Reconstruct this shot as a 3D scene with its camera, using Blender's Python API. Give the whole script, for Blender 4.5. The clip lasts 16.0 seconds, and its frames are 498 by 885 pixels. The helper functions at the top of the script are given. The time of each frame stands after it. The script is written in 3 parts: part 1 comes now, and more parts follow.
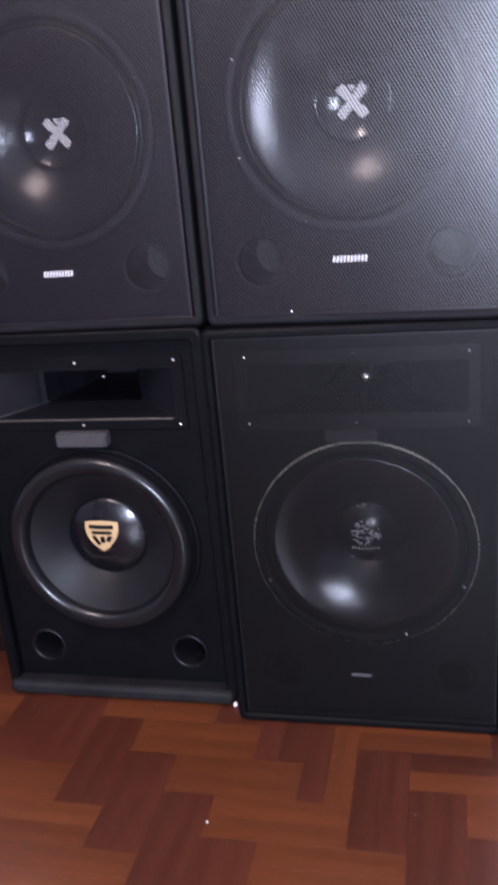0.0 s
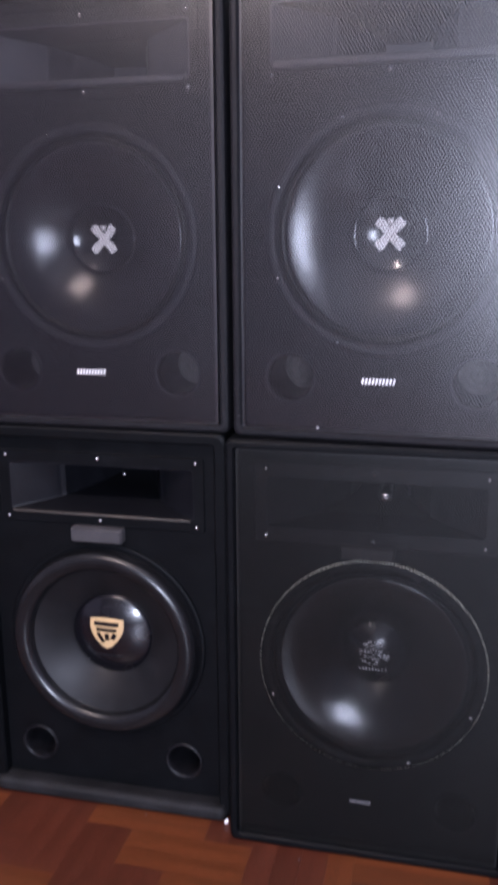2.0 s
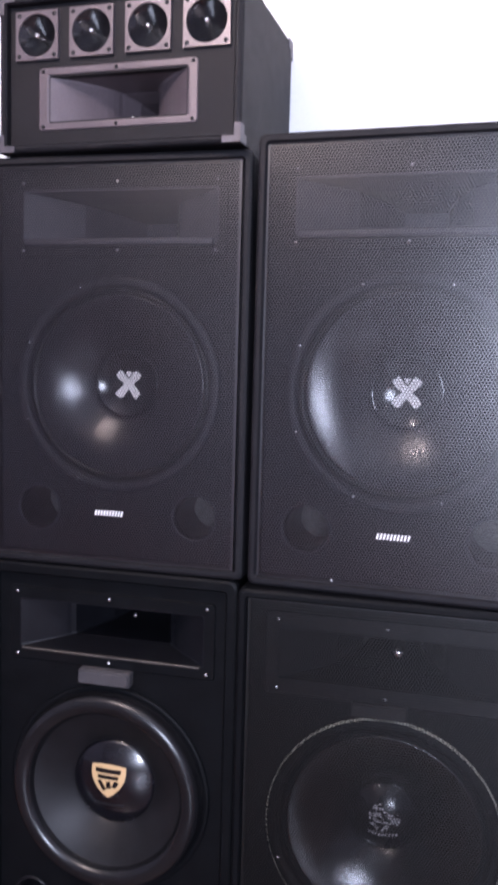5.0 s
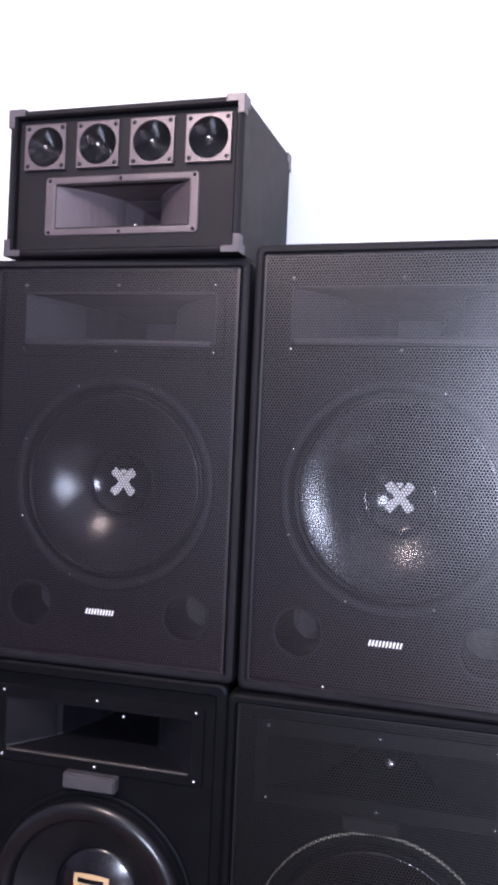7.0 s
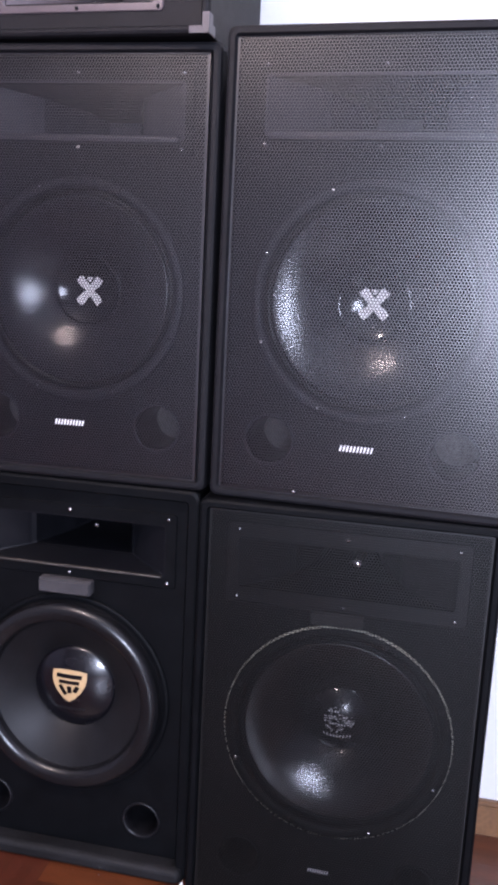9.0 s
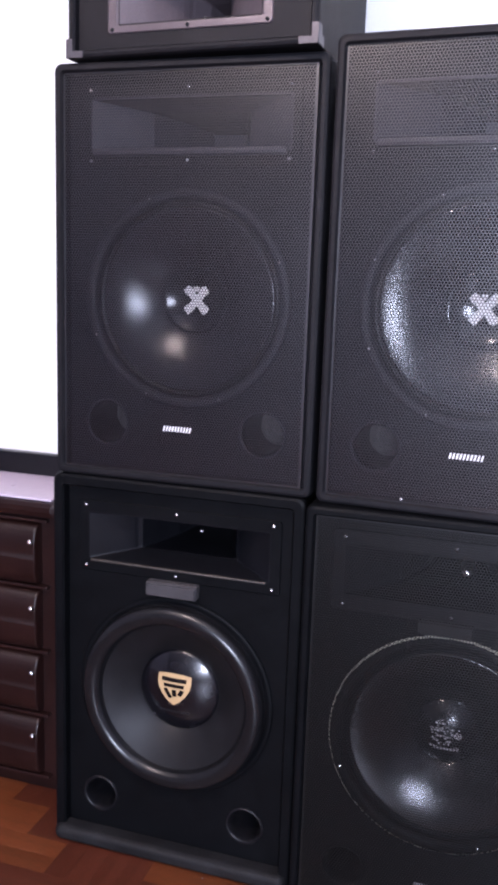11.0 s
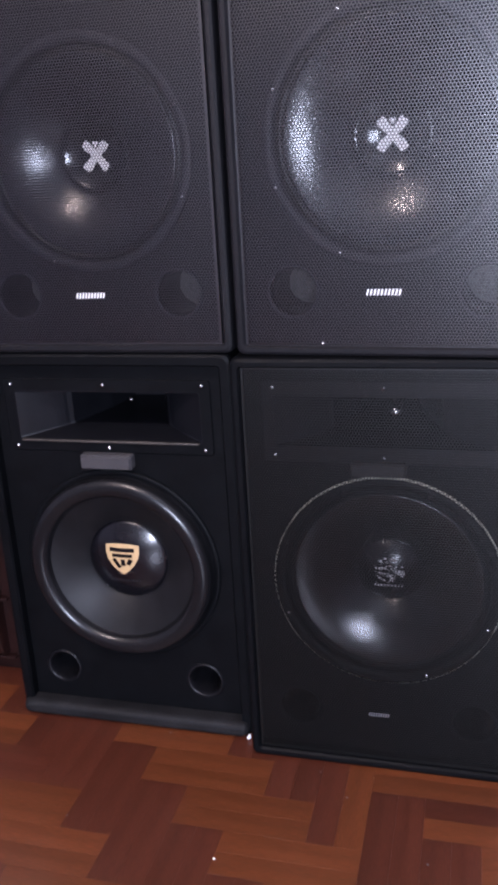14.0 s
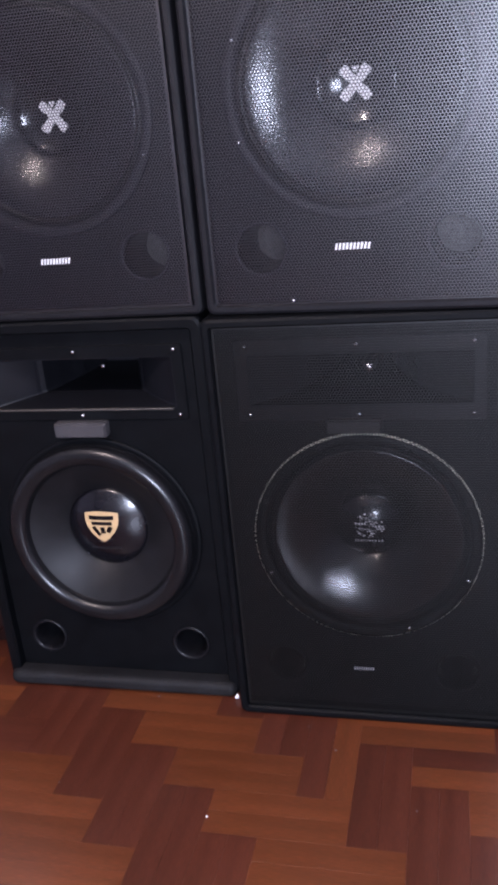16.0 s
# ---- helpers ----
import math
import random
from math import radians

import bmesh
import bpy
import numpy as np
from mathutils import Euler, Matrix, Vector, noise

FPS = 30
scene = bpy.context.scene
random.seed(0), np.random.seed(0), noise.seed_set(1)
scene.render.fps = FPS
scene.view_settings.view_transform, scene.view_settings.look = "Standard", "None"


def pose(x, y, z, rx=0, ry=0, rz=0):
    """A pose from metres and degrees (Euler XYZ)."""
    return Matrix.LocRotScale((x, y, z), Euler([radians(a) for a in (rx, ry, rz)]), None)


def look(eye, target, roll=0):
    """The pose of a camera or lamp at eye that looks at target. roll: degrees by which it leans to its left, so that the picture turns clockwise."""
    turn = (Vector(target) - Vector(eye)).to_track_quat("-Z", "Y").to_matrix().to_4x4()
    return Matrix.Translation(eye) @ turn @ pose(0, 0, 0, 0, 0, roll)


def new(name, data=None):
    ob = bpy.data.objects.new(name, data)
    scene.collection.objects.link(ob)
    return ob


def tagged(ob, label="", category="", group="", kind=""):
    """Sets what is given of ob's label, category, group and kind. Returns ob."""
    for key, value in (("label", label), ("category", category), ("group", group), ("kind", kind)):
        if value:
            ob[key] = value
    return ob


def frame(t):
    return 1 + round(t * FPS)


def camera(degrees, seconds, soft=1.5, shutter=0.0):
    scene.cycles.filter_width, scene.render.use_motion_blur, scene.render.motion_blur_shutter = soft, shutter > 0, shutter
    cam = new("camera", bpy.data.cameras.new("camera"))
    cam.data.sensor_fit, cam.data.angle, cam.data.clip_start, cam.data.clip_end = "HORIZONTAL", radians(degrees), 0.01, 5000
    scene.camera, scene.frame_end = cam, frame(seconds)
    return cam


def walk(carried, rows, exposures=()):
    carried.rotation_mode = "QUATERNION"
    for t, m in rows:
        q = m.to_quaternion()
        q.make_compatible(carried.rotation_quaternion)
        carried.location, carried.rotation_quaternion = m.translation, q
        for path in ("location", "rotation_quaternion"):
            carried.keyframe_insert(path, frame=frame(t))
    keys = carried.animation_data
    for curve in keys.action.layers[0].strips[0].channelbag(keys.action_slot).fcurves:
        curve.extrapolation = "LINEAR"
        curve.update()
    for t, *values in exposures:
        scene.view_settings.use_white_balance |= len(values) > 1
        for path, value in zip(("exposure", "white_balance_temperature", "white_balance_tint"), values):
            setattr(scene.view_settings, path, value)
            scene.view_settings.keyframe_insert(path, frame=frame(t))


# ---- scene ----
cam = camera(32.52, 16.0, soft=3.7, shutter=0.9)
PATH = [
    (0.0, pose(0.839, -1.328, 1.014, 70.49, 4.82, 11.69)),
    (0.5, pose(0.831, -1.330, 1.022, 72.46, 3.92, 12.99)),
    (1.0, pose(0.824, -1.334, 1.029, 73.55, 2.73, 13.09)),
    (1.5, pose(0.825, -1.332, 1.035, 74.00, 1.61, 13.67)),
    (2.0, pose(0.815, -1.336, 1.044, 76.81, 0.42, 13.22)),
    (2.5, pose(0.820, -1.335, 1.058, 78.27, -0.13, 13.72)),
    (3.0, pose(0.813, -1.343, 1.057, 80.16, -0.60, 14.29)),
    (3.5, pose(0.816, -1.337, 1.069, 81.53, -1.02, 14.67)),
    (4.0, pose(0.808, -1.344, 1.075, 82.65, -1.38, 14.50)),
    (4.2, pose(0.806, -1.339, 1.086, 82.73, -1.38, 14.33)),
    (6.3, pose(0.821, -1.345, 1.117, 88.82, -1.93, 14.58)),
    (6.5, pose(0.816, -1.345, 1.130, 89.16, -2.14, 14.34)),
    (7.0, pose(0.816, -1.346, 1.141, 89.65, -2.52, 14.26)),
    (7.5, pose(0.819, -1.340, 1.119, 88.19, -2.40, 13.90)),
    (8.0, pose(0.823, -1.324, 1.104, 82.80, -2.51, 13.23)),
    (8.2, pose(0.803, -1.331, 1.089, 80.56, -3.09, 11.77)),
    (10.3, pose(0.831, -1.314, 1.080, 78.87, -0.58, 14.48)),
    (10.5, pose(0.852, -1.309, 1.063, 79.13, -0.49, 17.30)),
    (11.0, pose(0.771, -1.344, 1.081, 79.53, -1.92, 17.54)),
    (11.5, pose(0.796, -1.322, 1.067, 78.88, -1.56, 17.96)),
    (12.0, pose(0.826, -1.306, 1.061, 76.27, 0.31, 16.07)),
    (12.5, pose(0.835, -1.309, 1.044, 75.07, 1.31, 15.21)),
    (13.0, pose(0.842, -1.303, 1.041, 73.96, 2.32, 14.66)),
    (13.5, pose(0.842, -1.302, 1.033, 72.08, 2.71, 14.68)),
    (14.0, pose(0.844, -1.304, 1.026, 71.89, 3.11, 14.48)),
    (14.5, pose(0.845, -1.297, 1.027, 70.50, 3.55, 14.43)),
    (15.0, pose(0.848, -1.295, 1.026, 70.03, 3.87, 13.97)),
    (15.5, pose(0.849, -1.294, 1.022, 69.47, 4.35, 13.24)),
    (16.0, pose(0.849, -1.295, 1.020, 69.25, 5.00, 12.38)),
]
walk(cam, PATH, [(0.0, 0.0), (16.0, 0.0)])

# ---- light ----
world = bpy.data.worlds.new("world")
scene.world = world
world.use_nodes = True
wn = world.node_tree
sky = wn.nodes.new("ShaderNodeTexSky")
sky.sky_type, sky.sun_disc, sky.sun_elevation, sky.sun_rotation = "NISHITA", False, radians(35), radians(80)
wn.links.new(sky.outputs[0], wn.nodes["Background"].inputs[0])
wn.nodes["Background"].inputs[1].default_value = 0.1

WINDOW_POWER, BULB_POWER = 205.0, 88.0
sun_window = bpy.data.lights.new("window_daylight", "AREA")
sun_window.shape, sun_window.size, sun_window.size_y = "RECTANGLE", 0.68, 0.8
sun_window.energy, sun_window.color = WINDOW_POWER, (0.69, 0.75, 1.0)
new("window_daylight", sun_window).matrix_world = look((1.52, -3.78, 1.22), (0.5, 0.0, 1.0))
bulb = bpy.data.lights.new("ceiling_bulb", "POINT")
bulb.energy, bulb.shadow_soft_size, bulb.color = BULB_POWER, 0.06, (1.0, 0.80, 0.80)
new("ceiling_bulb", bulb).matrix_world = pose(0.02, -1.45, 2.31)


# ---- materials ----
def material(name, base, rough=0.5, metal=0.0, vary=0.25, scale=30.0, grain=400.0, bump=0.1, coat=0.0, rand=0.0, spec=0.5, uneven=0.1, ior=1.5):
    """Base colour varied at two scales, with a fine relief."""
    m = bpy.data.materials.new(name)
    m.use_nodes = True
    nt = m.node_tree
    b = nt.nodes["Principled BSDF"]
    b.inputs["Metallic"].default_value = metal
    b.inputs["Coat Weight"].default_value = coat
    b.inputs["IOR"].default_value = ior
    b.inputs["Specular IOR Level"].default_value = spec
    tc = nt.nodes.new("ShaderNodeTexCoord")
    big, fine = nt.nodes.new("ShaderNodeTexNoise"), nt.nodes.new("ShaderNodeTexNoise")
    big.inputs["Scale"].default_value, big.inputs["Detail"].default_value = scale, 5
    fine.inputs["Scale"].default_value, fine.inputs["Detail"].default_value = grain, 3
    for n in (big, fine):
        nt.links.new(tc.outputs["Object"], n.inputs["Vector"])
    mix = nt.nodes.new("ShaderNodeMath")
    mix.operation = "MULTIPLY"
    nt.links.new(big.outputs[0], mix.inputs[0])
    nt.links.new(fine.outputs[0], mix.inputs[1])
    ramp = nt.nodes.new("ShaderNodeMapRange")
    ramp.inputs["From Min"].default_value, ramp.inputs["From Max"].default_value = 0.1, 0.42
    ramp.inputs["To Min"].default_value, ramp.inputs["To Max"].default_value = 1 - vary, 1 + vary
    nt.links.new(mix.outputs[0], ramp.inputs["Value"])
    val = ramp.outputs[0]
    if rand:
        info = nt.nodes.new("ShaderNodeObjectInfo")
        r = nt.nodes.new("ShaderNodeMapRange")
        r.inputs["To Min"].default_value, r.inputs["To Max"].default_value = 1 - rand, 1 + rand
        nt.links.new(info.outputs["Random"], r.inputs["Value"])
        mm = nt.nodes.new("ShaderNodeMath")
        mm.operation = "MULTIPLY"
        nt.links.new(val, mm.inputs[0])
        nt.links.new(r.outputs[0], mm.inputs[1])
        val = mm.outputs[0]
    vm = nt.nodes.new("ShaderNodeVectorMath")
    vm.operation = "SCALE"
    vm.inputs[0].default_value = base
    nt.links.new(val, vm.inputs["Scale"])
    nt.links.new(vm.outputs[0], b.inputs["Base Color"])
    rr = nt.nodes.new("ShaderNodeMapRange")
    rr.inputs["To Min"].default_value, rr.inputs["To Max"].default_value = max(rough - uneven, 0.03), min(rough + uneven, 1)
    nt.links.new(big.outputs[0], rr.inputs["Value"])
    nt.links.new(rr.outputs[0], b.inputs["Roughness"])
    if bump:
        bp = nt.nodes.new("ShaderNodeBump")
        bp.inputs["Strength"].default_value, bp.inputs["Distance"].default_value = bump, 0.001
        nt.links.new(fine.outputs[0], bp.inputs["Height"])
        nt.links.new(bp.outputs[0], b.inputs["Normal"])
    return m


VINYL = material("black_textured_vinyl", (0.0085, 0.0082, 0.0100), 0.55, spec=0.18, bump=0.35, grain=700)
BAFFLE = material("black_painted_baffle", (0.0085, 0.0085, 0.0125), 0.6, spec=0.18, bump=0.25, grain=500, vary=0.12, scale=9)
SATIN = material("satin_black_paint", (0.0030, 0.0034, 0.0042), 0.5, spec=0.09, bump=0.25, grain=500)
MATT_GRILLE = material("matt_black_steel", (0.0030, 0.0035, 0.0036), 0.42, bump=0.05, spec=0.42, vary=0.12, uneven=0.025)
MATT_PAPER = material("matt_black_paper_cone", (0.0042, 0.0042, 0.005), 0.205, bump=0.3, grain=260, scale=14, spec=0.85, uneven=0.03)
GRILLE = material("black_powder_coated_steel", (0.0035, 0.0035, 0.0058), 0.285, spec=1.0, bump=0.05, vary=0.12, scale=9, uneven=0.02, ior=1.70)
PLASTIC = material("black_moulded_plastic", (0.006, 0.006, 0.0075), 0.33, spec=0.28, bump=0.08)
HORN = material("matt_black_horn_plastic", (0.052, 0.051, 0.064), 0.45, spec=0.32, bump=0.1)
PAPER = material("black_paper_cone", (0.012, 0.0115, 0.016), 0.205, spec=0.7, uneven=0.03, bump=0.3, grain=260, scale=14)
CAP = material("polished_black_cap", (0.006, 0.006, 0.009), 0.14, bump=0.0, vary=0.1, spec=0.5, uneven=0.02)
GASKET = material("charcoal_gasket", (0.019, 0.0185, 0.025), 0.55, spec=0.3, bump=0.3, grain=300)
WOOL = material("grey_damping_wool", (0.095, 0.092, 0.088), 0.95, vary=0.6, scale=120, grain=300, bump=0.8)
DUSTY_HIGHLIGHT = material("dusty_plastic_highlight", (0.050, 0.043, 0.038), 0.45, vary=0.5, scale=25, bump=0.2, spec=0.4)
SUB_CONE = material("satin_black_cone", (0.0085, 0.0085, 0.0095), 0.46, spec=0.20, bump=0.06, uneven=0.04)
GLOSS = material("glossy_black_cap", (0.004, 0.004, 0.006), 0.25, bump=0.0, vary=0.1, coat=0.3)
ROLL = material("shiny_black_rubber", (0.0075, 0.0075, 0.0085), 0.26, bump=0.05, spec=0.38, uneven=0.02)
SUB_HORN = material("dark_slate_horn_plastic", (0.0055, 0.0058, 0.0075), 0.36, bump=0.08, spec=0.19, uneven=0.04)
FLARE = material("glossy_dark_flare", (0.010, 0.010, 0.012), 0.16, bump=0.0, spec=0.8)
ZINC = material("bright_zinc", (0.75, 0.75, 0.76), 0.22, metal=1.0, vary=0.1, bump=0.0)
CHROME = material("bare_metal_edge", (0.97, 0.94, 0.76), 0.36, metal=0.6, vary=0.2, bump=0.0)
SILVER = material("silver_grey_plastic", (0.105, 0.086, 0.095), 0.36, vary=0.22, scale=12, bump=0.1, spec=0.7, metal=0.25)
STEEL = material("nickel_corner_steel", (0.085, 0.08, 0.09), 0.42, metal=0.4, vary=0.2, bump=0.05)
WHITE_INK = material("white_ink", (0.96, 0.96, 0.97), 0.4, vary=0.05, bump=0.0)
PALE_PRINT = material("worn_silver_print", (0.55, 0.55, 0.56), 0.3, metal=0.5, vary=0.4, scale=200, bump=0.0)
GREY_INK = material("dull_grey_ink", (0.16, 0.16, 0.17), 0.5, vary=0.2, bump=0.0)
GOLD_INK = material("pale_gold_ink", (0.54, 0.37, 0.19), 0.35, vary=0.06, bump=0.0)
MOTTLED_GREY = material("mottled_grey_black_paint", (0.011, 0.011, 0.012), 0.6, vary=0.6, scale=18, bump=0.4, grain=300, spec=0.2)
PALE_TOP = material("pale_lilac_top", (0.58, 0.50, 0.60), 0.3, vary=0.08, scale=6, grain=60, bump=0.0)
DARK_FOAM = material("dark_grey_foam", (0.016, 0.015, 0.016), 0.9, bump=0.6, grain=600)
GREY_FOAM = material("grey_foam", (0.042, 0.039, 0.042), 0.9, bump=0.6, grain=600)
UNSEEN_WALL = material("unseen_wall_dim_lilac", (0.28, 0.27, 0.325), 0.9, vary=0.04, scale=3, grain=150, bump=0.1)
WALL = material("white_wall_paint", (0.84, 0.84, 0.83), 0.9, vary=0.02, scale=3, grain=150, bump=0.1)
CEILING = material("white_ceiling_paint", (0.84, 0.84, 0.84), 0.9, vary=0.02, scale=3, grain=150, bump=0.1)
SUBFLOOR = material("dark_glue_bed", (0.03, 0.018, 0.012), 0.9)
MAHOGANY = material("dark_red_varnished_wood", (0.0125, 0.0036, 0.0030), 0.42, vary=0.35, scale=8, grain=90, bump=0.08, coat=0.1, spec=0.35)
SKIRTING = material("brown_varnished_wood", (0.22, 0.11, 0.05), 0.35, vary=0.25, scale=10, grain=120, bump=0.08)
FRAME_WHITE = material("white_window_paint", (0.80, 0.80, 0.80), 0.4, vary=0.03, bump=0.0)
GLASS = bpy.data.materials.new("window_glass")
GLASS.use_nodes = True
GLASS.node_tree.nodes["Principled BSDF"].inputs["Transmission Weight"].default_value = 1.0
GLASS.node_tree.nodes["Principled BSDF"].inputs["Roughness"].default_value = 0.02
GLOW = bpy.data.materials.new("lit_opal_glass")
GLOW.use_nodes = True
GLOW.node_tree.nodes["Principled BSDF"].inputs["Emission Color"].default_value = (1.0, 0.86, 0.76, 1)
GLOW.node_tree.nodes["Principled BSDF"].inputs["Emission Strength"].default_value = 12.0


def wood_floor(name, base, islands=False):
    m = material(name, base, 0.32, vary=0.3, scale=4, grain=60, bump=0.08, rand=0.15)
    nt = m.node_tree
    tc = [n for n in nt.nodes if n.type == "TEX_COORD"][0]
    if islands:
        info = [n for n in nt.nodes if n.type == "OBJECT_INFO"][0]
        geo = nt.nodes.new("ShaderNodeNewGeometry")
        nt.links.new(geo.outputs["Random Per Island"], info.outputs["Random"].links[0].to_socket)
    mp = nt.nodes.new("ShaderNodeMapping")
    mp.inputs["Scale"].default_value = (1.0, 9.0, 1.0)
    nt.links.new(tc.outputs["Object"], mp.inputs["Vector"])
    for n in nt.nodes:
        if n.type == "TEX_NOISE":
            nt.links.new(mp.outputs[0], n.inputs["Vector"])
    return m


# one wood: its sheen by grain direction is put into two base colours
PARQUET_LIT = wood_floor("parquet_lit_grain", (0.118, 0.0325, 0.0112))
PARQUET_UNLIT = wood_floor("parquet_unlit_grain", (0.072, 0.0184, 0.0096))
PARQUET_LIT_FAR = wood_floor("parquet_lit_grain_beyond", (0.118, 0.0325, 0.0112), True)
PARQUET_UNLIT_FAR = wood_floor("parquet_unlit_grain_beyond", (0.072, 0.0184, 0.0096), True)


# ---- mesh helpers ----
def part(name, bm, mat, parent=None, label="", smooth=False):
    """Links a bmesh as one mesh object, under a thing or a part."""
    me = bpy.data.meshes.new(name)
    bmesh.ops.recalc_face_normals(bm, faces=bm.faces)
    bm.to_mesh(me)
    bm.free()
    return mesh_part(name, me, mat, parent, label, smooth)


def mesh_part(name, me, mat, parent=None, label="", smooth=False):
    if not me.materials:
        me.materials.append(mat)
    if smooth:
        for p in me.polygons:
            p.use_smooth = True
    ob = new(name, me)
    ob.parent = parent
    return tagged(ob, label)


def thing(name, m, label, category, group="", kind=""):
    ob = new(name)
    ob.empty_display_size = 0.05
    ob.matrix_basis = m
    return tagged(ob, label, category, group, kind)


def round_rect(w, h, r, n=4):
    """Corners of a rounded rectangle round the middle, in x and z."""
    out = []
    for cx, cz, a0 in ((1, 1, 0), (-1, 1, 90), (-1, -1, 180), (1, -1, 270)):
        for k in range(n + 1):
            a = radians(a0 + 90 * k / n)
            out.append((cx * (w / 2 - r) + r * math.cos(a), cz * (h / 2 - r) + r * math.sin(a)))
    return out


def loft(bm, loops, cap_first=False, cap_last=False):
    """Skins rings of equal counts of points."""
    rings = [[bm.verts.new(p) for p in loop] for loop in loops]
    n = len(rings[0])
    for a, b in zip(rings, rings[1:]):
        for i in range(n):
            bm.faces.new((a[i], a[(i + 1) % n], b[(i + 1) % n], b[i]))
    if cap_first:
        bm.faces.new(rings[0])
    if cap_last:
        bm.faces.new(rings[-1])
    return bm


def rect_loft(rows, at=(0, 0, 0), cap_first=False, cap_last=False, n=4, bm=None):
    """rows of (width, height, corner radius, y), lofted about the point at."""
    bm = bm or bmesh.new()
    return loft(bm, [[(at[0] + x, at[1] + y, at[2] + z) for x, z in round_rect(w, h, r, n)] for w, h, r, y in rows], cap_first, cap_last)


def lathe(profile, at=(0, 0, 0), seg=64, bm=None):
    """Turns (radius, y) round the y axis through at; a radius of 0 closes the end."""
    bm = bm or bmesh.new()
    prev = None
    for r, y in profile:
        if r < 1e-6:
            ring = [bm.verts.new((at[0], at[1] + y, at[2]))]
        else:
            ring = [bm.verts.new((at[0] + r * math.cos(2 * math.pi * k / seg), at[1] + y, at[2] + r * math.sin(2 * math.pi * k / seg))) for k in range(seg)]
        if prev:
            for k in range(seg):
                a, b = prev[k % len(prev)], prev[(k + 1) % len(prev)]
                c, d = ring[(k + 1) % len(ring)], ring[k % len(ring)]
                vs = []
                for v in (a, b, c, d):
                    if v not in vs:
                        vs.append(v)
                if len(vs) > 2:
                    bm.faces.new(vs)
        prev = ring
    return bm


def arc(r0, y0, r1, y1, bulge, n=8):
    """Points of a bowed line in (radius, y); bulge pushes its middle towards -y."""
    return [(r0 + (r1 - r0) * t, y0 + (y1 - y0) * t - bulge * math.sin(math.pi * t)) for t in (k / n for k in range(n + 1))]


def box(bm, x0, x1, y0, y1, z0, z1, bevel=0.0):
    vs = [bm.verts.new((x, y, z)) for z in (z0, z1) for y in (y0, y1) for x in (x0, x1)]
    fs = [bm.faces.new([vs[i] for i in q]) for q in ((0, 2, 3, 1), (4, 5, 7, 6), (0, 1, 5, 4), (2, 6, 7, 3), (0, 4, 6, 2), (1, 3, 7, 5))]
    if bevel:
        es = {e for f in fs for e in f.edges}
        bmesh.ops.bevel(bm, geom=list(es), offset=bevel, segments=2, affect="EDGES", profile=0.6)
    return bm


def plate_with_holes(w, h, zc, y, holes, thick=0.015):
    """An upright board with round and square holes: (x, z, radius) or (x, z, half width, half height)."""
    bm = bmesh.new()

    def loop(pts):
        vs = [bm.verts.new((px, y, pz)) for px, pz in pts]
        return [bm.edges.new((vs[i], vs[(i + 1) % len(vs)])) for i in range(len(vs))]

    es = loop([(-w / 2, zc - h / 2), (w / 2, zc - h / 2), (w / 2, zc + h / 2), (-w / 2, zc + h / 2)])
    for q in holes:
        if len(q) == 3:
            es += loop([(q[0] + q[2] * math.cos(k * math.pi / 24), q[1] + q[2] * math.sin(k * math.pi / 24)) for k in range(48)])
        else:
            es += loop([(q[0] + a * q[2], q[1] + b * q[3]) for a, b in ((-1, -1), (1, -1), (1, 1), (-1, 1))])
    bmesh.ops.triangle_fill(bm, use_beauty=True, edges=es)
    ext = bmesh.ops.extrude_face_region(bm, geom=list(bm.faces))
    bmesh.ops.translate(bm, vec=(0, thick, 0), verts=[e for e in ext["geom"] if isinstance(e, bmesh.types.BMVert)])
    return bm


def perforated(w, h, pitch=0.0050, hole=0.00212, border=0.001, thick=0.0008):
    """A steel sheet with staggered round holes and a plain border, facing -y."""
    dx, dz = pitch, pitch * math.sqrt(3) / 2
    cols, rws = int((w - 2 * border) / dx), int((h - 2 * border) / dz)
    verts, faces = [], []
    ang = [math.pi / 6 + k * math.pi / 3 for k in range(6)]
    R = pitch / math.sqrt(3)
    x0, z0 = -(cols - 0.5) * dx / 2, -(rws - 1) * dz / 2
    for j in range(rws):
        for i in range(cols):
            cx, cz, b = x0 + (i + 0.5 * (j % 2)) * dx, z0 + j * dz, len(verts)
            for rad, yy in ((R, 0.0), (hole, 0.0), (hole, thick)):
                verts += [(cx + rad * math.cos(a), yy, cz + rad * math.sin(a)) for a in ang]
            for k in range(6):
                k2 = (k + 1) % 6
                faces += [(b + k, b + k2, b + 6 + k2, b + 6 + k), (b + 6 + k, b + 6 + k2, b + 12 + k2, b + 12 + k)]
    iw, ih = -x0 + dx * 0.5, -z0 + R * 0.9
    b = len(verts)
    verts += [(sx * a, yy, sz * c) for a, c, yy in ((iw - 0.003, ih - 0.002, 0.0003), (w / 2, h / 2, 0.0003), (w / 2, h / 2, 0.008)) for sx, sz in ((-1, -1), (1, -1), (1, 1), (-1, 1))]
    for q in (0, 4):
        for k in range(4):
            faces.append((b + q + k, b + q + (k + 1) % 4, b + q + 4 + (k + 1) % 4, b + q + 4 + k))
    me = bpy.data.meshes.new("grille")
    me.from_pydata(verts, [], faces)
    me.update()
    return me


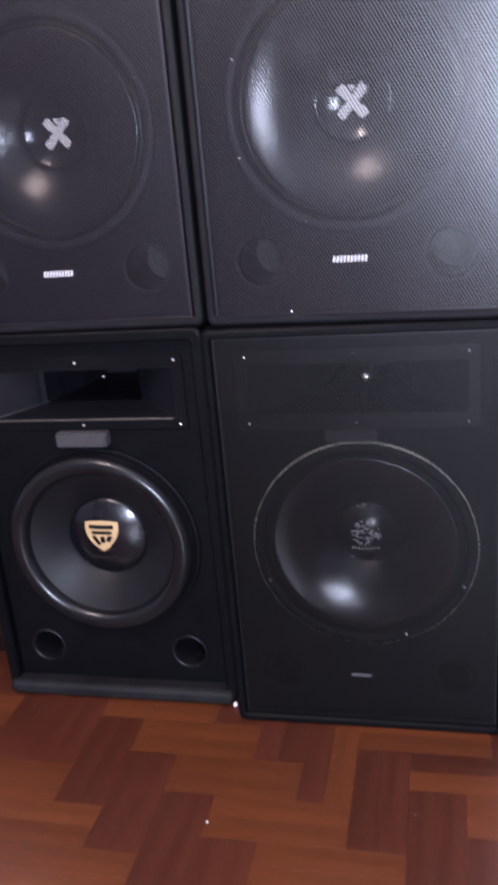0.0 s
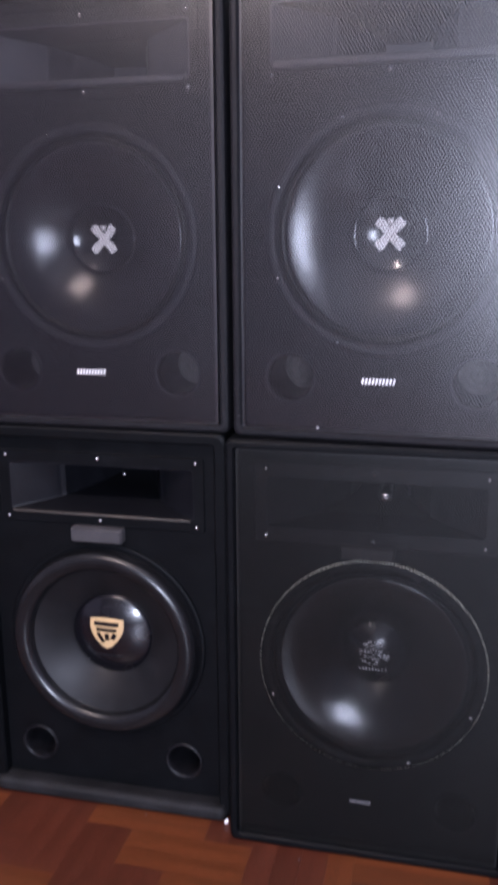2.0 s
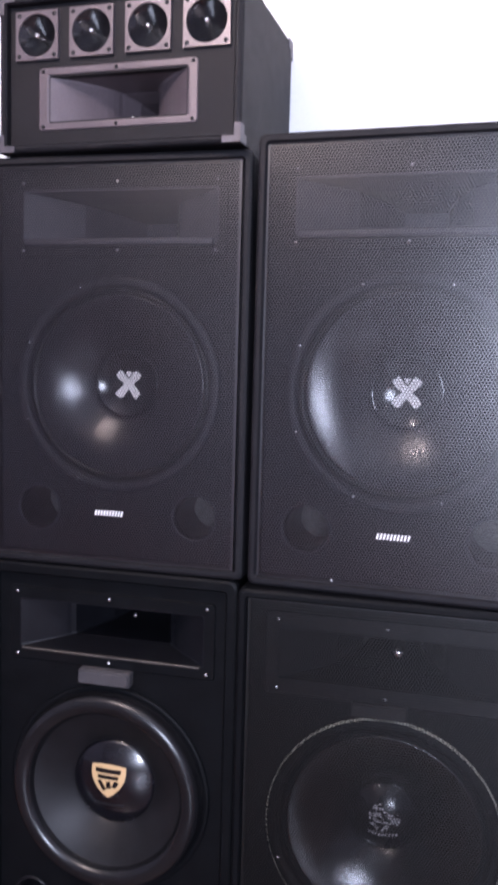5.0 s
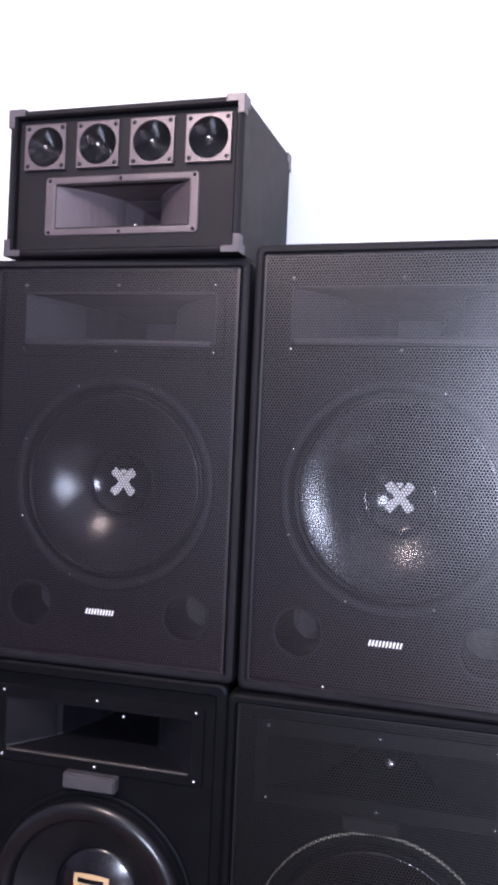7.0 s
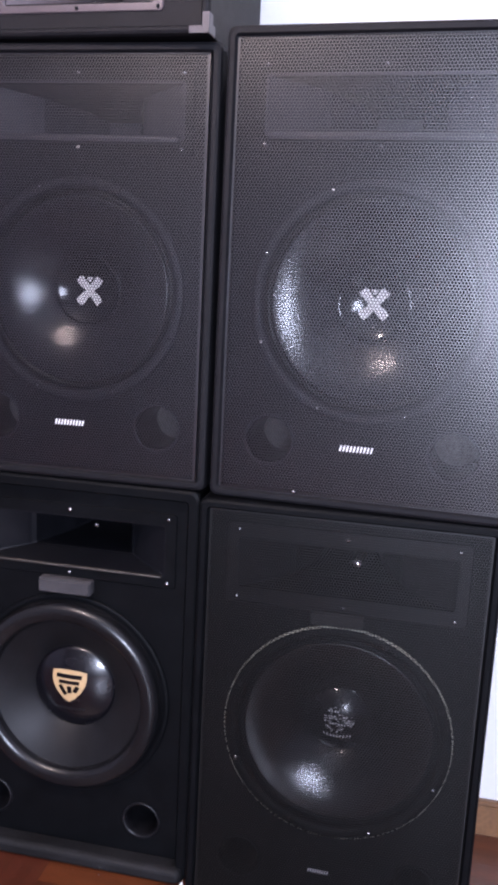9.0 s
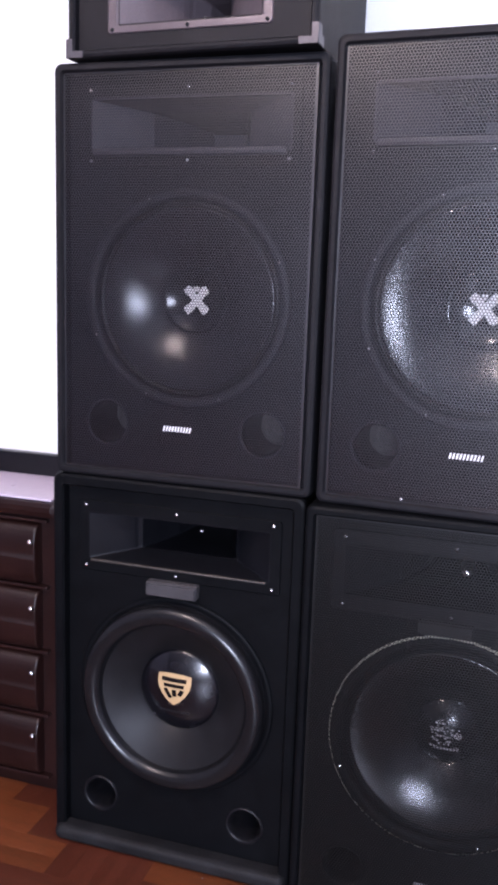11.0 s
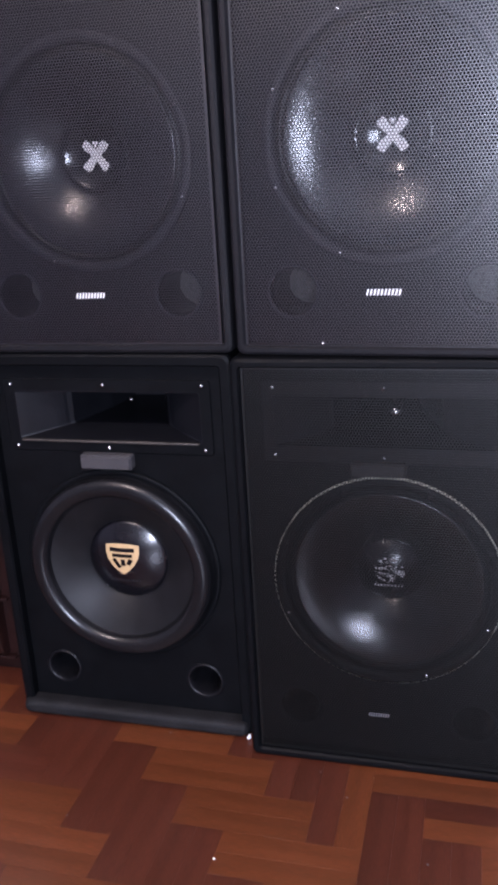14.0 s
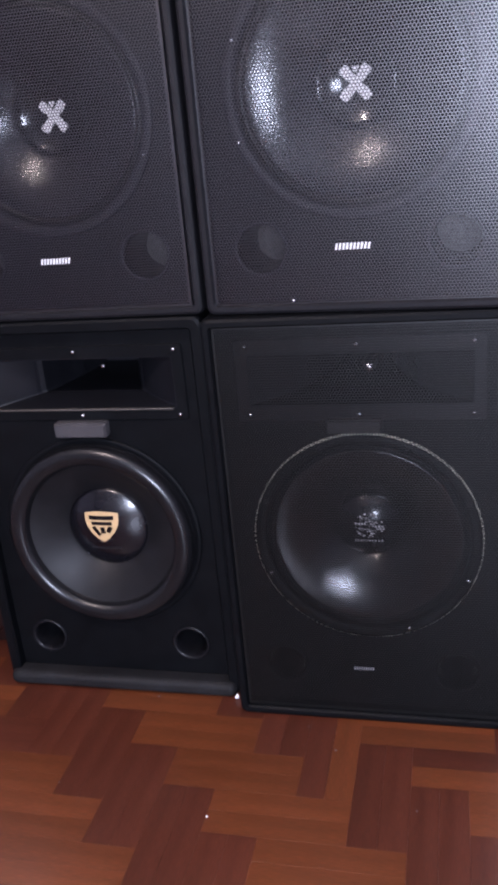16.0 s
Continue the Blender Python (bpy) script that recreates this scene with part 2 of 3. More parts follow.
def shell(w, h, z0, d, rim, lip, r=0.012, x0=0.0):
    """A cabinet: outer skin, rounded front rim and the recess inside it, open towards the baffle."""
    return rect_loft([(w - 0.01, h - 0.01, r * 0.6, d), (w, h, r, d - 0.006), (w, h, r, 0.008), (w - 0.004, h - 0.004, r, 0.002), (w - 0.012, h - 0.012, r, 0.0),
                      (w - 2 * rim + 0.006, h - 2 * rim + 0.006, r * 0.6, 0.0), (w - 2 * rim, h - 2 * rim, r * 0.4, 0.004), (w - 2 * rim, h - 2 * rim, r * 0.4, lip + 0.02)],
                     (x0, 0, z0 + h / 2), cap_first=True)


SCREW = lathe([(0, -0.0028), (0.002, -0.0025), (0.0038, -0.0012), (0.0042, 0.0), (0.0042, 0.003)], seg=10)
SCREW_MESH = bpy.data.meshes.new("screw")
SCREW.to_mesh(SCREW_MESH)
SCREW.free()


DARK_SCREW = SCREW_MESH.copy()
SCREW_MESH.materials.append(ZINC)
DARK_SCREW.materials.append(PLASTIC)


def screws(parent, spots, size=1.0, mesh=SCREW_MESH):
    for x, y, z in spots:
        ob = mesh_part("screw", mesh, ZINC, parent, smooth=True)
        ob.location, ob.scale = (x, y, z), (size, size, size)


def horn(parent, x, z, y, w, h, mouth_w, mouth_h, depth, mat, throat=(0.19, 0.062), neck=0.055, name="horn", flange=None, lip=None, power=1.12):
    """A wide rectangular horn: flange, flare up to a neck and the dark throat behind. lip: (height, depth, material) of a bead along the lower edge."""
    rows = [(mouth_w + 0.006, mouth_h + 0.006, 0.004, y + 0.001), (mouth_w + 0.006, mouth_h + 0.006, 0.004, y - 0.0026), (mouth_w, mouth_h, 0.004, y - 0.0024)]
    for k in range(11):
        t = k / 10
        f = (1 - t) ** power
        rows.append((throat[0] + (mouth_w - throat[0]) * f, throat[1] + (mouth_h - throat[1]) * f, 0.003, y - 0.002 + neck * t))
    rows.append((throat[0] * 0.93, throat[1] * 0.96, 0.003, y + neck + 0.003))
    rows.append((throat[0] * 0.55, throat[1] * 0.8, 0.003, y + depth + 0.02))
    rows.append((throat[0] * 0.4, throat[1] * 0.7, 0.003, y + depth + 0.10))
    ob = part(name, rect_loft(rows, (x, 0, z), cap_last=True, n=2), mat, parent)
    part("flange", rect_loft([(w, h, 0.006, y + 0.002), (w, h, 0.006, y - 0.0015), (w - 0.003, h - 0.003, 0.004, y - 0.003), (mouth_w + 0.005, mouth_h + 0.005, 0.004, y - 0.003)], (x, 0, z), n=2), flange or mat, ob)
    if lip:
        zb = z - mouth_h / 2 - 0.002
        bm = box(bmesh.new(), x - mouth_w / 2 + 0.004, x + mouth_w / 2 - 0.004, y - lip[1], y + 0.004, zb - lip[0] / 2, zb + lip[0] / 2, min(lip[0], lip[1]) * 0.42)
        part("mouth_lip", bm, lip[2], ob, "rounded lower edge of the horn", True)
    return ob


def port(parent, x, z, y, r, mat=None, depth=0.125, end=None, rim=None):
    """A bass port: rim, tube and what closes it at the back."""
    ob = part("port", lathe([(r + 0.0005, y - 0.002), (r - 0.002, y + 0.003), (r - 0.003, y + 0.01), (r - 0.003, y + depth + 0.004)], (x, 0, z), 36), mat or PLASTIC, parent, smooth=True)
    part("rim", lathe([(r + 0.0055, y + 0.001), (r + 0.0055, y - 0.002), (r + 0.0030, y - 0.0044), (r + 0.0003, y - 0.002)], (x, 0, z), 36), rim or mat or PLASTIC, ob, smooth=True)
    rows = [(r - 0.003, y + depth)] + [(r * (0.9 - 0.1 * k), y + depth - 0.004 * math.sin(k * 1.1) ** 2) for k in range(9)] + [(0, y + depth - 0.003)]
    part("damping", lathe(rows, (x, 0, z), 28), end or PLASTIC, ob, "" if end is None else "grey damping wool", smooth=True)
    return ob


def solid_outline(pts, to_surface, thick=0.0006):
    """A thin raised print: a flat outline in (x, z), laid on a surface given by its y."""
    bm = bmesh.new()
    vs = [bm.verts.new((px, 0, pz)) for px, pz in pts]
    bm.faces.new(vs)
    bmesh.ops.triangulate(bm, faces=list(bm.faces))
    bmesh.ops.subdivide_edges(bm, edges=list(bm.edges), cuts=2, use_grid_fill=True)
    ext = bmesh.ops.extrude_face_region(bm, geom=list(bm.faces))
    low = {e for e in ext["geom"] if isinstance(e, bmesh.types.BMVert)}
    for v in bm.verts:
        v.co.y = to_surface(v.co.x, v.co.z) - (0 if v in low else thick)
    return bm


# ---- room ----
X0, X1, Y0, Y1, ZC = -2.4, 2.8, -3.8, 0.315, 2.5


def slab(name, x0, x1, y0, y1, z0, z1, mat, label):
    return tagged(part(name, box(bmesh.new(), x0, x1, y0, y1, z0, z1), mat), label, "", "", "structure")


floor = tagged(slab("floor", X0 - 0.1, X1 + 0.1, Y0 - 0.1, Y1 + 0.1, -0.12, -0.012, SUBFLOOR, "reddish brown herringbone parquet floor with worn varnish"), "", "floor")
tagged(slab("ceiling", X0 - 0.1, X1 + 0.1, Y0 - 0.1, Y1 + 0.1, ZC, ZC + 0.1, CEILING, "plain white painted ceiling"), "", "ceiling")
tagged(slab("wall_north", X0 - 0.1, X1 + 0.1, Y1, Y1 + 0.1, -0.012, ZC, WALL, "bright white painted wall behind the loudspeakers"), "", "wall")
# unseen walls added to close the room, toned down to weaken reflections and bounce
tagged(slab("wall_west", X0 - 0.1, X0, Y0, Y1, -0.012, ZC, UNSEEN_WALL, "unseen lilac grey wall, kept dark to dim reflections"), "", "wall")
tagged(slab("wall_east", X1, X1 + 0.1, Y0, Y1, -0.012, ZC, UNSEEN_WALL, "unseen lilac grey wall, kept dark to dim reflections"), "", "wall")
# the south wall holds the window
WX0, WX1, WZ0, WZ1 = 0.97, 2.07, 0.67, 1.77
bm = bmesh.new()
for x0, x1, z0, z1 in ((X0 - 0.1, WX0, -0.012, ZC), (WX1, X1 + 0.1, -0.012, ZC), (WX0, WX1, -0.012, WZ0), (WX0, WX1, WZ1, ZC)):
    box(bm, x0, x1, Y0 - 0.1, Y0, z0, z1)
tagged(part("wall_south", bm, UNSEEN_WALL), "unseen lilac grey wall with a window opening, kept dark to dim reflections", "wall", "", "structure")
win = thing("window_1", pose((WX0 + WX1) / 2, Y0 - 0.05, WZ0), "white painted window letting in cool daylight", "window", "", "structure")
bm = bmesh.new()
for x0, x1, z0, z1 in ((-0.55, -0.49, 0, 1.1), (0.49, 0.55, 0, 1.1), (-0.49, 0.49, 0, 0.06), (-0.49, 0.49, 1.04, 1.1), (-0.025, 0.025, 0.06, 1.04)):
    box(bm, x0, x1, -0.03, 0.03, z0, z1)
part("window_frame", bm, FRAME_WHITE, win)
for x0, x1 in ((-0.49, -0.025), (0.025, 0.49)):
    pane = part("pane", box(bmesh.new(), x0, x1, -0.012, -0.008, 0.06, 1.04), GLASS, win)
    pane.visible_shadow = False
bm = box(bmesh.new(), X0, X1, Y1 - 0.016, Y1, 0.0, 0.072)
bmesh.ops.bevel(bm, geom=[e for e in bm.edges if all(v.co.z > 0.05 and v.co.y < Y1 - 0.01 for v in e.verts)], offset=0.008, segments=3, affect="EDGES")
tagged(part("baseboard", bm, SKIRTING), "brown varnished wooden skirting board", "skirting", "", "structure")

lamp = thing("ceiling_lamp", pose(0.02, -1.45, ZC), "small lit opal glass ceiling lamp", "lamp")
part("base_plate", lathe([(0, -0.02), (0.07, -0.02), (0.075, -0.012), (0.075, 0), (0, 0)], seg=32), FRAME_WHITE, lamp).matrix_basis = pose(0, 0, 0, -90)
part("shade", lathe([(0.03, 0.015), (0.055, 0.03), (0.07, 0.06), (0.06, 0.09), (0.03, 0.108), (0, 0.112)], seg=32), GLOW, lamp, smooth=True).matrix_basis = pose(0, 0, 0, -90)


# ---- two-way loudspeakers with steel grilles ----
def woofer(parent, x, z, y, rim, cap_r, depth, cap, cone_mat=None, ring_mat=None, cap_mat=None, roll_mat=None):
    """Basket rim, roll surround, cone and dust cap; y is the baffle's face. cap: the height of the dome, negative where it is dished."""
    frame_prof = [(rim, y + 0.002), (rim, y - 0.002), (rim - 0.002, y - 0.0045), (rim - 0.006, y - 0.0058), (rim - 0.012, y - 0.0055), (rim - 0.016, y - 0.004), (rim - 0.0185, y), (rim - 0.019, y + 0.010)]
    w = part("woofer", lathe(frame_prof, (x, 0, z), 96), ring_mat or GASKET, parent, smooth=True)
    r1, r2 = rim - 0.0185, rim - 0.032
    part("surround", lathe([(r1, y + 0.007)] + arc(r1 - 0.001, y + 0.007, r2, y + 0.007, 0.004, 8), (x, 0, z), 96), roll_mat or PLASTIC, w, smooth=True)
    prof = [(r2 + 0.003, y + 0.008), (r2 + 0.0015, y + 0.0058), (r2, y + 0.0048), (r2 - 0.002, y + 0.005)]
    for k in range(1, 13):
        t = k / 12
        prof.append((r2 - 0.002 + (cap_r - r2 + 0.002) * t, y + 0.005 + (depth + 0.001) * (0.45 * t + 0.55 * t * t)))
    prof.append((cap_r - 0.003, y + depth + 0.012))
    part("cone", lathe(prof, (x, 0, z), 96), cone_mat or PAPER, w, smooth=True)
    yb = y + depth + 0.0062
    dome = [(cap_r + 0.002, yb + 0.001)]
    for k in range(11):
        t = k / 10
        dome.append((cap_r * (1 - t), yb - 0.001 - cap * (1 - (1 - t) ** 2)))
    part("dust_cap", lathe(dome, (x, 0, z), 64), cap_mat or CAP, w, smooth=True)
    return w, (lambda px, pz: yb - 0.001 - cap * (1 - min(((px - x) ** 2 + (pz - z) ** 2) / cap_r ** 2, 1.0)))


def bars(parent, x0, x1, z0, z1, y, n, mat, name="badge"):
    """A badge of thin slanting bars in place of its letters."""
    bm = bmesh.new()
    step, lean = (x1 - x0) / n, (z1 - z0) * 0.22
    for k in range(n):
        a, c, tip = x0 + k * step, x0 + (k + 0.44) * step, lean
        vs = [bm.verts.new((px, py, pz)) for py in (y, y - 0.0012) for px, pz in ((a, z0), (c, z0), (c + tip, z1), (a + tip, z1))]
        for q in ((0, 1, 2, 3), (4, 5, 6, 7), (0, 1, 5, 4), (1, 2, 6, 5), (2, 3, 7, 6), (3, 0, 4, 7)):
            bm.faces.new([vs[i] for i in q])
    return part(name, bm, mat, parent, "small white printed badge")


def flared_cross(cx, cz, hw, hh, surf):
    """A printed cross whose four arms widen outwards, with a small wedge between the upper two; it follows a surface given by its y."""
    bm = bmesh.new()

    def patch(p0, p1, w0, w1, lift, n=6):
        dx, dz = p1[0] - p0[0], p1[1] - p0[1]
        ln = math.hypot(dx, dz)
        nx, nz = -dz / ln, dx / ln
        grid = []
        for k in range(n + 1):
            t = k / n
            ww = (w0 + (w1 - w0) * t) * (1.0 if k < n else 0.72)
            tt = t if k < n else 1.0
            grid.append([])
            for m in (-1, 0, 1):
                px, pz = cx + p0[0] + dx * tt + nx * ww * m / 2, cz + p0[1] + dz * tt + nz * ww * m / 2
                grid[-1].append(bm.verts.new((px, surf(px, pz) - lift, pz)))
        for k in range(n):
            for m in range(2):
                bm.faces.new((grid[k][m], grid[k + 1][m], grid[k + 1][m + 1], grid[k][m + 1]))

    for q, (sx, sz) in enumerate(((1, 1), (-1, 1), (1, -1), (-1, -1))):
        patch((-sx * 0.003, -sz * 0.003), (sx * hw, sz * hh), 0.0108, 0.0165, 0.0006 + 0.00015 * q)
    patch((0, hh * 0.66), (0, hh * 1.08), 0.003, 0.014, 0.0012, 3)
    return bm


def upper_speaker(m, taller=0.0, dots=()):
    t = thing("loudspeaker", m, "black cabinet loudspeaker with perforated steel grille and white cross", "loudspeaker", "stacked loudspeakers")
    W, Hc, ZB = 0.470, 0.6990 + taller, -0.0067
    part("cabinet", shell(W + 0.004, Hc, ZB, 0.298, 0.015, 0.030, x0=0.003), VINYL, t, "black textured vinyl cabinet")
    zc, wz = ZB + Hc / 2, 0.3095
    ports = ((0.1450, 0.088), (-0.1450, 0.088))
    part("baffle", plate_with_holes(W - 0.029, Hc - 0.029, zc, 0.030, [(0, wz, 0.168), (0, 0.5955, 0.176, 0.048)] + [(px, pz, 0.036) for px, pz in ports]), BAFFLE, t)
    h = horn(t, 0, 0.5955, 0.030, 0.385, 0.136, 0.350, 0.084, 0.13, HORN, flange=BAFFLE, lip=(0.014, 0.013, HORN))
    screws(h, [(sx, 0.025, sz) for sx in (-0.176, 0.0, 0.174) for sz in (0.538, 0.6515)], 1.1)
    w, surf = woofer(t, 0, wz, 0.030, 0.186, 0.058, 0.036, -0.0135)
    screws(w, [(0.178 * math.cos(radians(a)), 0.0238, wz + 0.178 * math.sin(radians(a))) for a in range(22, 382, 45)], 0.7)
    part("cross_mark", flared_cross(0, wz, 0.0195, 0.0212, surf), WHITE_INK, w, "white printed cross")
    for px, pz in ports:
        port(t, px, pz, 0.030, 0.037, PLASTIC, 0.105, WOOL, GASKET)
    g = mesh_part("grille", perforated(0.441, 0.673 + taller), GRILLE, t, "black perforated steel grille")
    g.location = (0, 0.007, zc)
    bars(g, -0.028, 0.025, 0.0852 - zc, 0.0943 - zc, -0.0005, 10, WHITE_INK)
    screws(g, [(q, 0.0, 0.012 - zc) for q in dots], 0.75)
    return t


upper_speaker(pose(0.2247, 0.0, 0.7417))
upper_speaker(pose(0.7125, -0.0429, 0.7459, 0, 0, -3.1), 0.010, (-0.096,))

# ---- lower loudspeaker with grille ----
br = thing("loudspeaker", pose(0.7079, -0.0497, 0.0), "dull black floor loudspeaker with steel grille and bright woofer ring", "loudspeaker", "stacked loudspeakers")
W, Hc = 0.478, 0.7385
part("cabinet", shell(W, Hc, 0.0, 0.345, 0.016, 0.030), SATIN, br, "black painted cabinet")
wz = 0.3502
part("baffle", plate_with_holes(W - 0.033, Hc - 0.033, Hc / 2, 0.030, [(0.003, wz, 0.172), (0, 0.630, 0.175, 0.045), (-0.15, 0.095, 0.034), (0.15, 0.095, 0.034)]), SATIN, br)
h = horn(br, 0, 0.630, 0.030, 0.390, 0.136, 0.350, 0.084, 0.12, SUB_HORN, flange=PLASTIC)
screws(h, [(sx, 0.025, sz) for sx in (-0.1757, 0.0, 0.1757) for sz in (0.5725, 0.686)])
part("throat_plug", lathe([(0, -0.012), (0.005, -0.0108), (0.009, -0.007), (0.012, 0.0), (0.012, 0.06)], (0.0165, 0.052, 0.643), 20), ZINC, h, "bright metal throat plug", smooth=True)
w, surf = woofer(br, 0.003, wz, 0.030, 0.1875, 0.055, 0.048, 0.020, MATT_PAPER, SATIN, GLOSS, SATIN)
part("trim_ring", lathe([(0.1902, 0.032), (0.1900, 0.0278), (0.1877, 0.0250)], (0.003, 0, wz), 140), CHROME, w, "thin bright metal ring")
ring_spots = [(0.003 + 0.179 * math.cos(radians(a)), 0.0238, wz + 0.179 * math.sin(radians(a))) for a in (202, 292, 337, 22, 67, 112, 157, 247)]
screws(w, ring_spots[:3])
# same screws where no light reaches them: the shade is their dark material
screws(w, ring_spots[3:], 1.0, DARK_SCREW)
bm = bmesh.new()
rng = random.Random(5)
for k in range(70):
    ang, rad = rng.uniform(0, 2 * math.pi), math.sqrt(rng.random())
    a, b = 0.025 * rad * math.cos(ang), 0.006 + 0.022 * rad * math.sin(ang)
    s1, s2 = rng.uniform(0.0008, 0.0042), rng.uniform(0.0006, 0.0013)
    yy = surf(0.003 + a, wz + b)
    box(bm, 0.003 + a - s1, 0.003 + a + s1, yy - 0.0012, yy + 0.001, wz + b - s2, wz + b + s2)
for k in range(9):
    a = -0.024 + 0.0055 * k
    yy = surf(0.003 + a, wz - 0.022)
    box(bm, 0.003 + a, 0.003 + a + 0.0034, yy - 0.0012, yy + 0.001, wz - 0.0245, wz - 0.0205)
part("cap_print", bm, PALE_PRINT, w, "worn pale print")
part("foam_block", rect_loft([(0.088, 0.023, 0.004, 0.032), (0.088, 0.023, 0.004, 0.018), (0.082, 0.017, 0.004, 0.013)], (-0.008, 0, 0.5545), cap_first=True, cap_last=True), DARK_FOAM, br, "grey foam block above the woofer")
for px in (-0.15, 0.15):
    port(br, px, 0.095, 0.030, 0.034, SATIN)
zc = Hc / 2
g = mesh_part("grille", perforated(W - 0.034, Hc - 0.034), MATT_GRILLE, br, "black perforated steel grille")
g.location = (0, 0.008, zc)
bars(g, -0.026, 0.010, 0.105 - zc, 0.111 - zc, -0.0005, 9, GREY_INK)

# ---- lower loudspeaker without grille ----
bl = thing("loudspeaker", pose(0.2205, 0.0, 0.0), "black floor loudspeaker with open horn and bare subwoofer", "loudspeaker", "stacked loudspeakers")
W, Hc = 0.476, 0.7345
part("cabinet", shell(W, Hc, 0.0, 0.30, 0.022, 0.022, 0.014), SATIN, bl, "satin black painted cabinet")
# the light falling on this lip is put into its greyer paint
bm = rect_loft([(0.466, 0.030, 0.012, 0.02), (0.466, 0.030, 0.012, 0.0), (0.4645, 0.0285, 0.012, -0.005), (0.460, 0.0245, 0.011, -0.0095), (0.454, 0.018, 0.008, -0.0125), (0.447, 0.010, 0.004, -0.0138)], (-0.002, 0, 0.0155), cap_first=True, cap_last=True)
part("bottom_lip", bm, MOTTLED_GREY, bl, "rounded bottom edge, greyer to show it lit from above")
wz = 0.3297
ports = ((-0.1490, 0.098), (0.1440, 0.097))
part("baffle", plate_with_holes(W - 0.045, Hc - 0.045, Hc / 2, 0.022, [(0, wz, 0.160), (0, 0.6165, 0.172, 0.045)] + [(px, pz, 0.031) for px, pz in ports]), SATIN, bl)
# the lip's paler dusty plastic has the edge highlight in its colour
h = horn(bl, 0, 0.618, 0.022, 0.388, 0.134, 0.345, 0.088, 0.13, SUB_HORN, (0.20, 0.066), flange=SATIN, lip=(0.004, 0.008, DUSTY_HIGHLIGHT))
screws(h, [(sx, 0.017, sz) for sx in (-0.178, 0.0, 0.1795) for sz in (0.561, 0.6757)], 0.85)
screws(h, [(0.030, 0.066, 0.637)], 0.9)
bm = rect_loft([(0.097, 0.027, 0.004, 0.024), (0.097, 0.027, 0.004, 0.006), (0.091, 0.021, 0.004, 0.000)], (-0.004, 0, 0.5375), cap_first=True, cap_last=True)
part("foam_block", bm, GREY_FOAM, bl, "grey foam block stuck above the woofer")
fr = lathe([(0.190, 0.024), (0.190, 0.0185), (0.1885, 0.017), (0.180, 0.0165), (0.178, 0.021)], (0, 0, wz), 96)
w = part("woofer", fr, SATIN, bl, smooth=True)
roll = [(0.180, 0.018), (0.1775, 0.012)]
for k in range(15):
    a = math.pi * k / 14
    roll.append((0.1595 + 0.0175 * math.cos(a), 0.006 - 0.015 * math.sin(a)))
roll += [(0.1395, 0.010)]
part("surround", lathe(roll, (0, 0, wz), 96), ROLL, w, "fat black rubber roll surround", smooth=True)
CAP_R, CAP_BALL, CAP_Y = 0.078, 0.165, 0.048
cone = [(0.1405, 0.009)] + [(0.1395 + (CAP_R - 0.1395) * t, 0.0095 + (CAP_Y - 0.0085) * (0.75 * t + 0.25 * t * t)) for t in (k / 10 for k in range(11))]
part("cone", lathe(cone + [(CAP_R - 0.003, CAP_Y + 0.006)], (0, 0, wz), 96), SUB_CONE, w, smooth=True)


def cap_y(px, pz):
    """The face of the domed dust cap."""
    q = min(px ** 2 + (pz - wz) ** 2, CAP_R ** 2)
    return CAP_Y - math.sqrt(CAP_BALL ** 2 - q) + math.sqrt(CAP_BALL ** 2 - CAP_R ** 2)


dome = [(CAP_R + 0.001, CAP_Y + 0.004), (CAP_R, CAP_Y)] + [(CAP_R * (1 - k / 14), cap_y(CAP_R * (1 - k / 14), wz)) for k in range(1, 15)]
part("dust_cap", lathe(dome, (0, 0, wz), 64), GLOSS, w, "glossy black domed dust cap", smooth=True)


def shield(s, cx, cz):
    top = [(-0.96, 0.86), (-0.5, 0.95), (0, 0.98), (0.5, 0.95), (0.96, 0.86)]
    side = [(0.97, 0.4), (0.88, 0.0), (0.66, -0.42), (0.34, -0.8), (0.0, -1.06)]
    return [(cx + s * a, cz + s * b) for a, b in top + side + [(-a, b) for a, b in reversed(side[:-1])]]


LX, LZ = -0.004, wz + 0.008
mark = part("shield_mark", solid_outline([(a, LZ + (b - LZ) * 0.88) for a, b in shield(0.0345, LX, LZ)], cap_y, 0.0008), GOLD_INK, w, "pale gold printed shield")


def stroke(x0, z0, x1, z1, wide):
    """A dark bar across the shield, in shares of its half width."""
    ln = math.hypot(x1 - x0, z1 - z0)
    nx, nz = -(z1 - z0) / ln * wide / 2, (x1 - x0) / ln * wide / 2
    pts = [(x0 + nx, z0 + nz), (x0 - nx, z0 - nz), (x1 - nx, z1 - nz), (x1 + nx, z1 + nz)]
    return [(LX + 0.0345 * a, LZ + 0.0345 * 0.88 * b) for a, b in pts]


for seg in ((-0.72, 0.58, 0.70, 0.58, 0.20), (-0.58, 0.22, 0.58, 0.22, 0.17), (-0.50, 0.0, -0.16, -0.58, 0.18), (0.02, -0.02, 0.06, -0.44, 0.20), (0.50, 0.0, 0.32, -0.36, 0.20)):
    part("shield_stroke", solid_outline(stroke(*seg[:4], seg[4] * 1.25), lambda a, b: cap_y(a, b) - 0.0009, 0.0005), GLOSS, mark)
bm = bmesh.new()
for k in range(8):
    q = LX - 0.029 + k * 0.0076
    yk = cap_y(q + 0.0027, LZ - 0.046)
    box(bm, q, q + 0.0050, yk - 0.0010, yk + 0.002, LZ - 0.0480, LZ - 0.0440)
